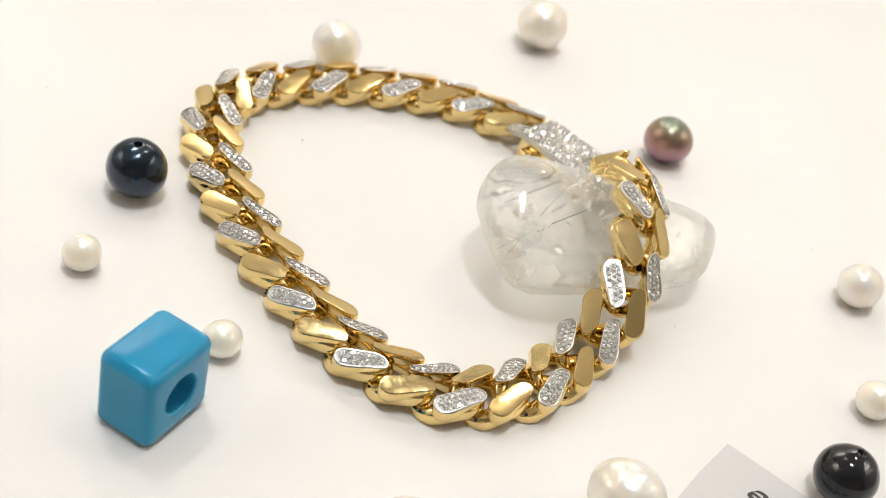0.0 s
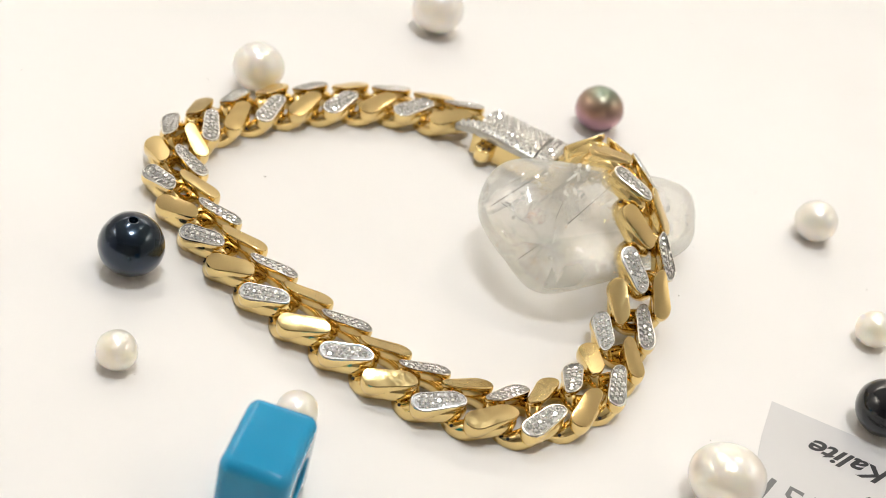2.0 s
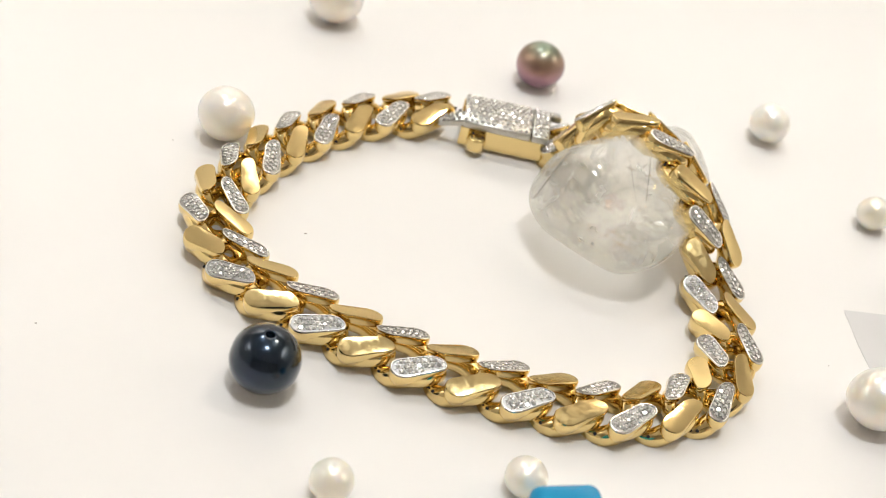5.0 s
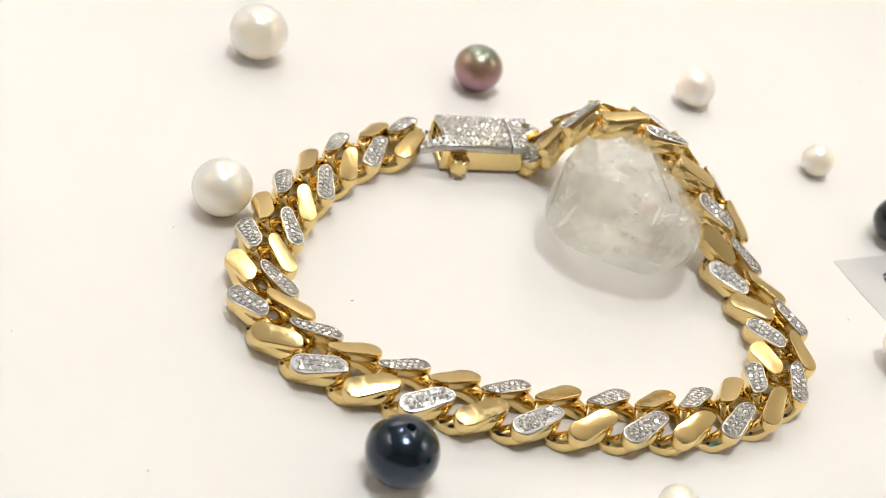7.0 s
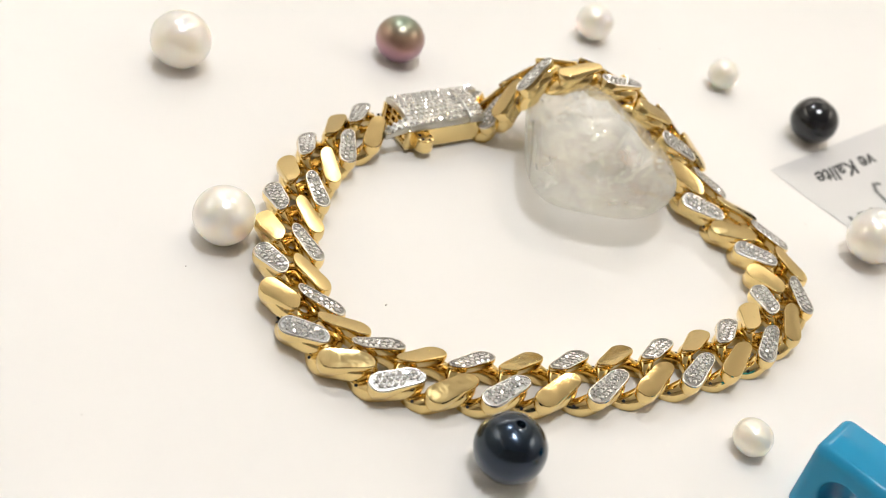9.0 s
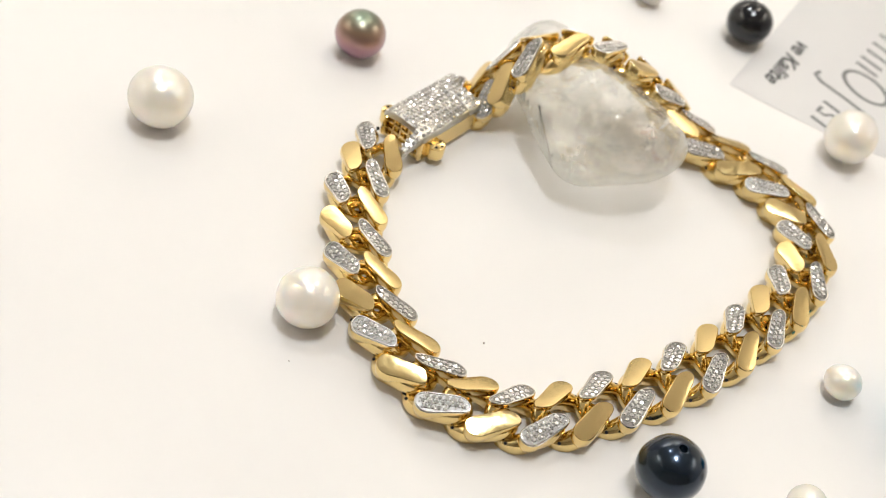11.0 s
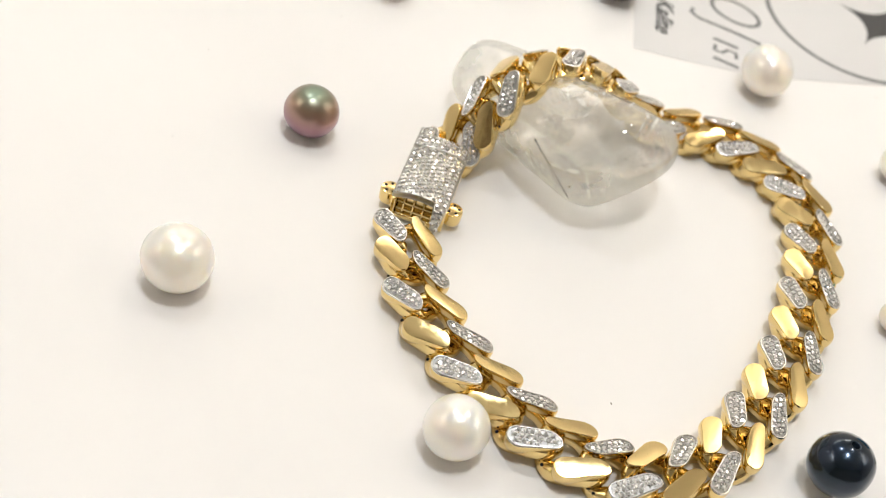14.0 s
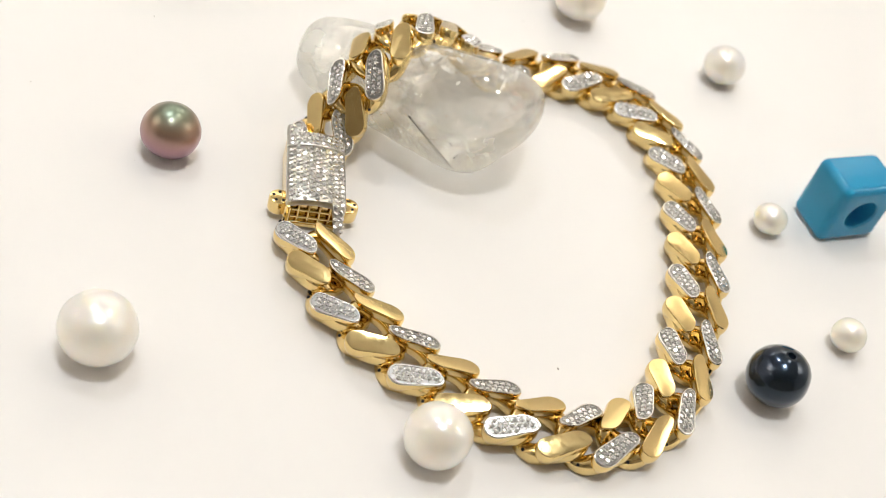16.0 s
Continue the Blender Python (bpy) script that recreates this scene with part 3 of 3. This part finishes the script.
# ---- the quartz pebble ----
TIP = Vector((-15.4, -1.8, 13.0))     # where its dark specks sit
def build_quartz():
    thing = tagged(new("quartz_pebble"), "clear tumbled quartz pebble with dark needle inclusions under the chain", "crystal")
    bm = bmesh.new()
    bmesh.ops.create_icosphere(bm, subdivisions=6, radius=1.0)
    # flats ground round the pebble: outward direction and distance in millimetres
    flats = [((-1, 0.1, 0.1), 20.5), ((1, 0, 0.05), 22.2), ((0, -1, 0.35), 13.8), ((0.05, 1, 0.25), 8.7), ((0.22, -0.55, 0.9), 6.5), 
             ((0.25, 0.6, 0.85), 7.3), ((0, 0, -1), 5.7), ((0.1, -0.75, -0.7), 7.7), ((0, 0.75, -0.7), 7.4), ((0.7, -0.6, 0.1), 15.2), 
             ((0.7, 0.6, 0.2), 18.0), ((-0.7, -0.7, 0.2), 16.4), ((-0.7, 0.65, 0.15), 14.7), ((-0.75, 0, -0.65), 11.2), ((0.75, 0, -0.65), 14.0), 
             ((-0.55, -0.1, 0.85), 14.6), ((0.36, 0.05, 0.93), 11.1)]
    flats = [(Vector(d).normalized(), r) for d, r in flats]
    for v in bm.verts:
        d = v.co.normalized()
        # soft minimum over the flats, so that all edges are tumbled round
        s = sum(max(0.02, d.dot(n) / r) ** 7 for n, r in flats)
        rad = 1.075 * s ** (-1 / 7)
        rad *= 1 + 0.018 * noise.noise(d * 2.3) + 0.006 * noise.noise(d * 7.0)
        v.co = d * rad
    low = min(v.co.z for v in bm.verts)
    for v in bm.verts:
        v.co.z = (v.co.z - low)
        if v.co.z < 0.5:
            v.co.z *= 0.4
    low = min(v.co.z for v in bm.verts)
    bmesh.ops.translate(bm, vec=(0, 0, -low), verts=bm.verts[:])
    SKIN = [v.co.copy() for v in bm.verts if v.co.z > 2.0]
    part("pebble", mesh("pebble", bm, QUARTZ), thing)
    def needle(p, q, r):
        p, q = Vector(p), Vector(q)
        bm = bmesh.new()
        made = bmesh.ops.create_cone(bm, cap_ends=True, segments=7, radius1=r, radius2=r * 0.6, depth=(q - p).length)["verts"]
        turn = (q - p).to_track_quat("Z", "Y").to_matrix()
        bmesh.ops.rotate(bm, matrix=turn, verts=made)
        bmesh.ops.translate(bm, vec=(p + q) / 2, verts=made)
        part("needle", mesh("needle", bm, NEEDLE), thing, "thin dark mineral needle")
    needle((-2.4, 8.7, 8.8), (-10.3, 8.25, 4.3), 0.13)
    needle((-8.9, -6.5, 12.6), (1.1, -1.2, 13.4), 0.05)
    needle((-15.2, -6.6, 7.9), (-11.7, -7.5, 11.9), 0.04)
    needle((-10.5, -5.7, 13.1), (-6.1, -1.4, 15.0), 0.035)
    needle((-14.2, -8.3, 8.9), (-13.1, -8.0, 11.1), 0.04)
    needle((-10.4, -11.3, 8.2), (-8.3, -11.8, 7.7), 0.03)
    rnd = random.Random(8)
    def sheets(places, name, m, label):
        bm = bmesh.new()
        for x, y, z, long, wide in places:
            p = Vector((x, y, z))
            made = bmesh.ops.create_grid(bm, x_segments=10, y_segments=8, size=1)["verts"]
            bend = rnd.uniform(-0.25, 0.25)
            for v in made:
                v.co = Vector((v.co.x * long * 0.85, v.co.y * wide * 0.8, 0)) * (1 - 0.25 * (v.co.x * v.co.y) ** 2) + Vector((0, 0, bend * (v.co.x ** 2 - v.co.y ** 2) * wide + 0.5 * noise.noise(v.co * 2 + p)))
            bmesh.ops.rotate(bm, matrix=Euler((rnd.uniform(-0.7, 0.7), rnd.uniform(-0.5, 0.5), rnd.uniform(0, 3))).to_matrix(), verts=made)
            bmesh.ops.translate(bm, vec=p, verts=made)
        tagged(part(name, mesh(name, bm, m), thing, label), kind="stuff")
    sheets([(-10, -1, 7.5, 3.8, 2.6), (-8, 2, 6.0, 4.5, 3.2), (-7, -4, 5.2, 4.2, 3.0), (-2, -2, 7.4, 4.4, 3.2), (-1, 3, 6.0, 4.0, 2.6), (4, -2, 6.6, 4.2, 2.8),
            (5, 2, 6.2, 4.2, 2.6), (10, -1, 5.6, 4.0, 2.8), (13, 1, 5.2, 3.4, 2.4), (-11, 1, 9.0, 3.0, 2.2), (0, -5, 4.6, 4.4, 2.6), (8, 2, 3.6, 4.0, 2.6)], "inner_veils", VEIL, "milky white fracture veils")
    # small fractures and specks that lie close under the skin
    def under_skin(low=0.965, high=1.0):
        return Vector((0, 0, 4.5)) + (rnd.choice(SKIN) - Vector((0, 0, 4.5))) * rnd.uniform(low, high)
    bm = bmesh.new()
    for i in range(15):
        p = under_skin(0.6, 0.95)
        made = bmesh.ops.create_icosphere(bm, subdivisions=2, radius=1)["verts"]
        bmesh.ops.scale(bm, vec=(rnd.uniform(0.6, 1.9), rnd.uniform(0.12, 0.4), 0.025), verts=made)
        for v in made:
            v.co += Vector((0, 0.25, 0.25)) * noise.noise(v.co * 1.3 + p)
        bmesh.ops.rotate(bm, matrix=Euler((rnd.gauss(0, 0.8), rnd.gauss(0, 0.6), rnd.uniform(0, 6))).to_matrix(), verts=made)
        bmesh.ops.translate(bm, vec=p, verts=made)
    tagged(part("inner_streaks", mesh("inner_streaks", bm, FLAKE), thing, "pale silvery fracture streaks"), kind="stuff")
    sheets([(-13.23, -4.77, 8.82, 3.4, 2.2), (-11.97, -2.7, 11.9, 2.6, 1.8), (-12.51, -6.66, 6.9, 2.6, 1.6), (7, 1, 5.2, 3.2, 2.0)], "rusty_veils", BLUSH, "faint rusty pink veils")
    bm = bmesh.new()
    for i in range(18):
        p = TIP + Vector((rnd.gauss(0, 0.45), rnd.gauss(0, 0.45), rnd.gauss(0, 0.35)))
        made = bmesh.ops.create_icosphere(bm, subdivisions=1, radius=rnd.uniform(0.05, 0.12))["verts"]
        bmesh.ops.translate(bm, vec=p, verts=made)
    tagged(part("dark_specks", mesh("dark_specks", bm, GREY_INK), thing, "cluster of dark grey specks"), kind="stuff")
    bm = bmesh.new()
    for i in range(120):
        p = under_skin(0.9, 0.995)
        made = bmesh.ops.create_icosphere(bm, subdivisions=1, radius=1)["verts"]
        size = rnd.choice((0.07, 0.1, 0.14, 0.2, 0.34))
        bmesh.ops.scale(bm, vec=(size * rnd.uniform(1, 2.4), size, 0.03), verts=made)
        bmesh.ops.rotate(bm, matrix=Euler((rnd.gauss(0, 0.5), rnd.gauss(0, 0.5), rnd.uniform(0, 6))).to_matrix(), verts=made)
        bmesh.ops.translate(bm, vec=p, verts=made)
    tagged(part("inner_flakes", mesh("inner_flakes", bm, FLAKE, False), thing, "tiny bright fracture flakes"), kind="stuff")
    bm = bmesh.new()
    for i in range(80):
        p = under_skin(0.98, 1.0)
        made = bmesh.ops.create_icosphere(bm, subdivisions=1, radius=rnd.choice((0.05, 0.06, 0.08, 0.13)))["verts"]
        bmesh.ops.translate(bm, vec=p, verts=made)
    tagged(part("inner_specks", mesh("inner_specks", bm, RUST), thing, "rusty brown specks"), kind="stuff")
    return thing


rides(build_quartz(), at(31.3, -10.0, 0, pose(0, 0, 0, 0, 0, 9.4)))


# ---- pearls ----
def build_pearl(name, label, m, wide, tall, seed, hole=None, lump=0.03, deep=1.0):
    """A pearl standing on z = 0; hole: the way of its drilled hole."""
    thing = tagged(new(name), label, "pearl", "loose pearls")
    bm = bmesh.new()
    way = (hole or Vector((0.2, 0.1, -1))).normalized()
    bmesh.ops.create_uvsphere(bm, u_segments=48, v_segments=46, radius=1.0)
    if hole:
        top = [v for v in bm.verts if v.co.z > 0.9965]
        bmesh.ops.delete(bm, geom=top, context="VERTS")
        edge = [e for e in bm.edges if e.is_boundary]
        r = max(v.co.xy.length for e in edge for v in e.verts)
        for scale, drop in ((0.97, 0.004), (0.9, 0.3)):
            ext = bmesh.ops.extrude_edge_only(bm, edges=edge)["geom"]
            verts = [g for g in ext if isinstance(g, bmesh.types.BMVert)]
            edge = [g for g in ext if isinstance(g, bmesh.types.BMEdge)]
            for v in verts:
                v.co.xy *= 0.98
                v.co.z -= drop
        f = bmesh.ops.holes_fill(bm, edges=edge, sides=0)["faces"]
        for g in bm.faces:
            if all(v.co.z < 0.97 and v.co.xy.length < r * 0.95 and v.co.z > 0 for v in g.verts) or g in f:
                g.material_index = 1
    turn = way.to_track_quat("Z", "Y").to_matrix()
    off = Vector((seed * 3.1, seed * 1.7, 0))
    for v in bm.verts:
        v.co = turn @ v.co
        v.co *= 1 + lump * noise.noise(v.co * 1.1 + off) + lump * 0.25 * noise.noise(v.co * 3.5 + off)
    bmesh.ops.scale(bm, vec=(wide, wide * deep, tall), verts=bm.verts[:])
    low = min(v.co.z for v in bm.verts)
    bmesh.ops.translate(bm, vec=(0, 0, -low), verts=bm.verts[:])
    part("nacre", mesh("nacre", bm, [m, HOLE]), thing)
    return thing


WHITE = "round cream-white pearl with a soft lustre lying on the white plate"
SMALL = "small slightly oval cream-white pearl lying on the white plate"
for x, y, wide, tall, m, label, hole in [
    (-6.0, 31.9, 3.92, 3.75, PEARL, "round cream-white pearl touching the gold chain", None),
    (28.6, 50.2, 4.40, 4.10, PEARL, WHITE, None),
    (47.3, 21.3, 3.85, 3.60, PURPLE_PEARL, "purple-brown iridescent pearl lying on the white plate", None),
    (-30.0, -9.0, 4.12, 4.00, BLACK_PEARL, "blue-black drilled pearl lying beside the gold chain", Vector((0.03, 0.03, 1))),
    (-33.6, -25.7, 2.42, 2.30, CREAM_PEARL, SMALL, None),
    (-15.0, -37.0, 2.45, 2.20, CREAM_PEARL, "small oval cream-white pearl lying beside the blue bead", None),
    (72.1, -7.5, 3.25, 3.10, PEARL, WHITE, None),
    (68.6, -30.5, 2.60, 2.50, CREAM_PEARL, SMALL, None),
    (32.0, -54.2, 4.60, 4.00, PEARL, "large flattened white pearl lying on the edge of the card", None),
    (60.2, -45.7, 3.90, 3.65, JET_PEARL, "glossy black drilled pearl lying beside the card", Vector((0.1, -0.15, 1))),
    (7.5, -62.0, 3.35, 3.05, PEARL, WHITE, None),
]:
    oval = "flattened" in label
    ob = build_pearl("pearl", label, m, wide, tall, len(RIDERS), hole, deep=0.88 if oval else 1.0)
    rides(ob, at(x, y, 0.09 if oval else 0, pose(0, 0, 0, 0, 0, -31 if oval else 37 * len(RIDERS))))


# ---- the blue bead ----
def build_bead():
    thing = tagged(new("cube_bead"), "glossy turquoise-blue block bead with a round bore", "bead")
    sx, sy, sz, r, soft = 3.85, 5.25, 5.2, 2.5, 1.25
    def outline(inset):
        """A rounded rectangle in y and z, drawn in by inset."""
        y, z, c, pts = sy - inset, sz - inset, max(soft - inset * 0.7, 0.2), []
        for q, (my, mz) in enumerate(((1, 1), (-1, 1), (-1, -1), (1, -1))):
            for k in range(13):
                a = math.pi / 2 * (q + k / 12)
                pts.append((my * (y - c) + c * math.cos(a), mz * (z - c) + c * math.sin(a)))
            end, (ny, nz) = pts[-1], ((-1, 1), (-1, -1), (1, -1), (1, 1))[q]
            a = math.pi / 2 * (q + 1)
            go = (ny * (y - c) + c * math.cos(a), nz * (z - c) + c * math.sin(a))
            pts += [(end[0] + (go[0] - end[0]) * k / 10, end[1] + (go[1] - end[1]) * k / 10) for k in range(1, 10)]
        return pts
    n = len(outline(0))
    bore = lambda rad: [(rad * math.cos(math.atan2(z, y)), rad * math.sin(math.atan2(z, y))) for y, z in outline(0)]
    loops = []
    for k in range(9):
        a = math.pi / 2 * k / 8
        loops.append((sx - soft + soft * math.sin(a), outline(soft * (1 - math.cos(a)))))
    for k in range(5):
        a = math.pi / 2 * k / 4
        loops.append((sx - 0.35 + 0.35 * math.cos(a), bore(r + 0.35 - 0.35 * math.sin(a))))
    loops = loops + [(-x, pts) for x, pts in reversed(loops)]
    bm = bmesh.new()
    rows = [[bm.verts.new((x, y, z)) for y, z in pts] for x, pts in loops]
    for i in range(len(rows)):
        if 9 <= i < 18:
            continue
        p, q = rows[i], rows[(i + 1) % len(rows)]
        for k in range(n):
            j = (k + 1) % n
            bm.faces.new((p[k], p[j], q[j], q[k]))
    bmesh.ops.translate(bm, vec=(0, 0, sz), verts=bm.verts[:])
    block = part("block", crisp(mesh("block", bm, BLUE), 0.9), thing)
    bm = bmesh.new()
    rows = [[bm.verts.new((x, y, z + sz)) for y, z in pts] for x, pts in loops[9:19]]
    for p, q in zip(rows, rows[1:]):
        for k in range(n):
            j = (k + 1) % n
            bm.faces.new((p[k], p[j], q[j], q[k]))
    part("bore", mesh("bore", bm, BLUE), block, "round drilled bore")
    return thing


rides(build_bead(), at(-21.3, -47.8, 0, pose(0, 0, 0, 0, 0, -31)))


# ---- the card ----
def build_card():
    thing = tagged(new("paper_card"), "glossy white printed card lying under the pearls", "card")
    origin = Vector((47.7, -39.8))
    read, up = Vector((-0.75, 0.66)).normalized(), Vector((-0.66, -0.75)).normalized()
    outline = [(47.7, -39.8), (43.2, -45.2), (37.6, -52.9), (33.2, -60.5), (29.7, -68.5), (22.8, -84.4), (16.5, -99), (70, -128), (112, -92)]
    bm = bmesh.new()
    bottom = [bm.verts.new((x - origin.x, y - origin.y, 0.0)) for x, y in outline]
    top = [bm.verts.new((x - origin.x, y - origin.y, 0.09)) for x, y in outline]
    bm.faces.new(top)
    bm.faces.new(bottom)
    for k in range(len(top)):
        j = (k + 1) % len(top)
        bm.faces.new((bottom[k], bottom[j], top[j], top[k]))
    sheet = part("sheet", mesh("sheet", bm, CARD, False), thing)
    def flat(x, y, z=0.11):
        """From the writing's own place, x along the line and y up, to the card."""
        p = Vector((66.0, -74.0)) - origin + read * x + up * y
        return (p.x, p.y, z)
    def stroke(points, width, m, name, label):
        bm = bmesh.new()
        pts = [Vector(p) for p in points]
        left, right = [], []
        for k, p in enumerate(pts):
            d = (pts[min(k + 1, len(pts) - 1)] - pts[max(k - 1, 0)]).normalized()
            w = width[k] if isinstance(width, list) else width
            side = Vector((-d.y, d.x)) * w / 2
            left.append(bm.verts.new(flat(*(p + side))))
            right.append(bm.verts.new(flat(*(p - side))))
        for k in range(len(pts) - 1):
            bm.faces.new((left[k], left[k + 1], right[k + 1], right[k]))
        for f in bm.faces:
            f.normal_update()
        part(name, mesh(name, bm, m, False), sheet, label)
    loop = lambda cx, cy, rx, ry, lean, n=40: [(cx + rx * math.cos(2 * math.pi * k / n) + lean * ry * math.sin(2 * math.pi * k / n), cy + ry * math.sin(2 * math.pi * k / n)) for k in range(n + 1)]
    # the large lettering as plain slanted bars and one loop
    for x, h in ((-3.5, 8.0), (0.5, 8.0), (4.0, 6.5), (7.0, 4.4), (9.8, 4.4), (12.2, 4.4), (27.5, 4.4), (33.0, 4.4)):
        stroke([(x, 0), (x + h * 0.25, h)], 0.75, GREY_INK, "letter_bar", "grey slanted bar of lettering")
    stroke(loop(18.0, 4.0, 3.1, 4.3, 0.25), 0.75, GREY_INK, "letter_loop", "grey oval loop of lettering")
    stroke([(20.2, -3.6), (21.6, -4.0), (22.8, -2.4), (24.0, 3.0), (25.4, 8.0), (26.8, 9.2), (28.2, 8.4)], 0.75, GREY_INK, "letter_bar", "grey curved bar of lettering")
    stroke([(29.2, 0.4), (30.8, 0.2), (31.0, 1.6), (29.9, 2.6), (30.3, 4.0), (31.8, 4.0)], 0.7, GREY_INK, "letter_bar", "grey curved bar of lettering")
    # the round emblem
    c = Vector((40.7, -88.0)) - Vector((66.0, -74.0))
    ex, ey = c.dot(read), c.dot(up)
    stroke(loop(ex, ey, 17.3, 17.3, 0, 96), 0.9, GREY_INK, "emblem_ring", "grey ring of the round emblem")
    star = bmesh.new()
    sx, sy = ex - 0.5, ey + 4.0
    mid = star.verts.new(flat(sx, sy))
    tips = []
    for k in range(48):
        a = 2 * math.pi * k / 48
        c, q = math.cos(a), math.sin(a)
        x, y = 9.0 * c * abs(c) ** 3, 9.0 * q * abs(q) ** 3      # four drawn-in sides
        tips.append(star.verts.new(flat(sx + x * math.cos(1.13) - y * math.sin(1.13), sy + x * math.sin(1.13) + y * math.cos(1.13))))
    for k in range(48):
        star.faces.new((mid, tips[k], tips[(k + 1) % 48]))
    part("emblem_star", mesh("emblem_star", star, INK, False), sheet, "black four-pointed star")
    # the small line that can be read
    text = bpy.data.curves.new("slogan", "FONT")
    text.body, text.size, text.shear, text.extrude, text.offset = "ve Kalite", 4.3 * MM, 0.5, 0.01 * MM, 0.09 * MM
    text.align_x = "RIGHT"
    text.materials.append(INK)
    ob = part("slogan", text, sheet, "small black slanted lettering")
    turn = Matrix((Vector((*read, 0)), Vector((*up, 0)), Vector((0, 0, 1)))).transposed().to_4x4()
    p = Vector((50.3, -46.8)) - origin
    ob.matrix_local = at(p.x, p.y, 0.12) @ turn
    return rides(thing, at(origin.x, origin.y, 0))


build_card()


# ---- what moves ----
def motions():
    """The plate turns evenly, and all that stands on it turns with it."""
    for ob, start in RIDERS:
        rows = []
        for k in range(33):
            t = k / 2
            turn = Matrix.Translation(AXIS) @ Matrix.Rotation(radians(SPIN * t), 4, "Z") @ Matrix.Translation(-AXIS)
            rows.append((t, turn @ start))
        walk(ob, rows)


motions()
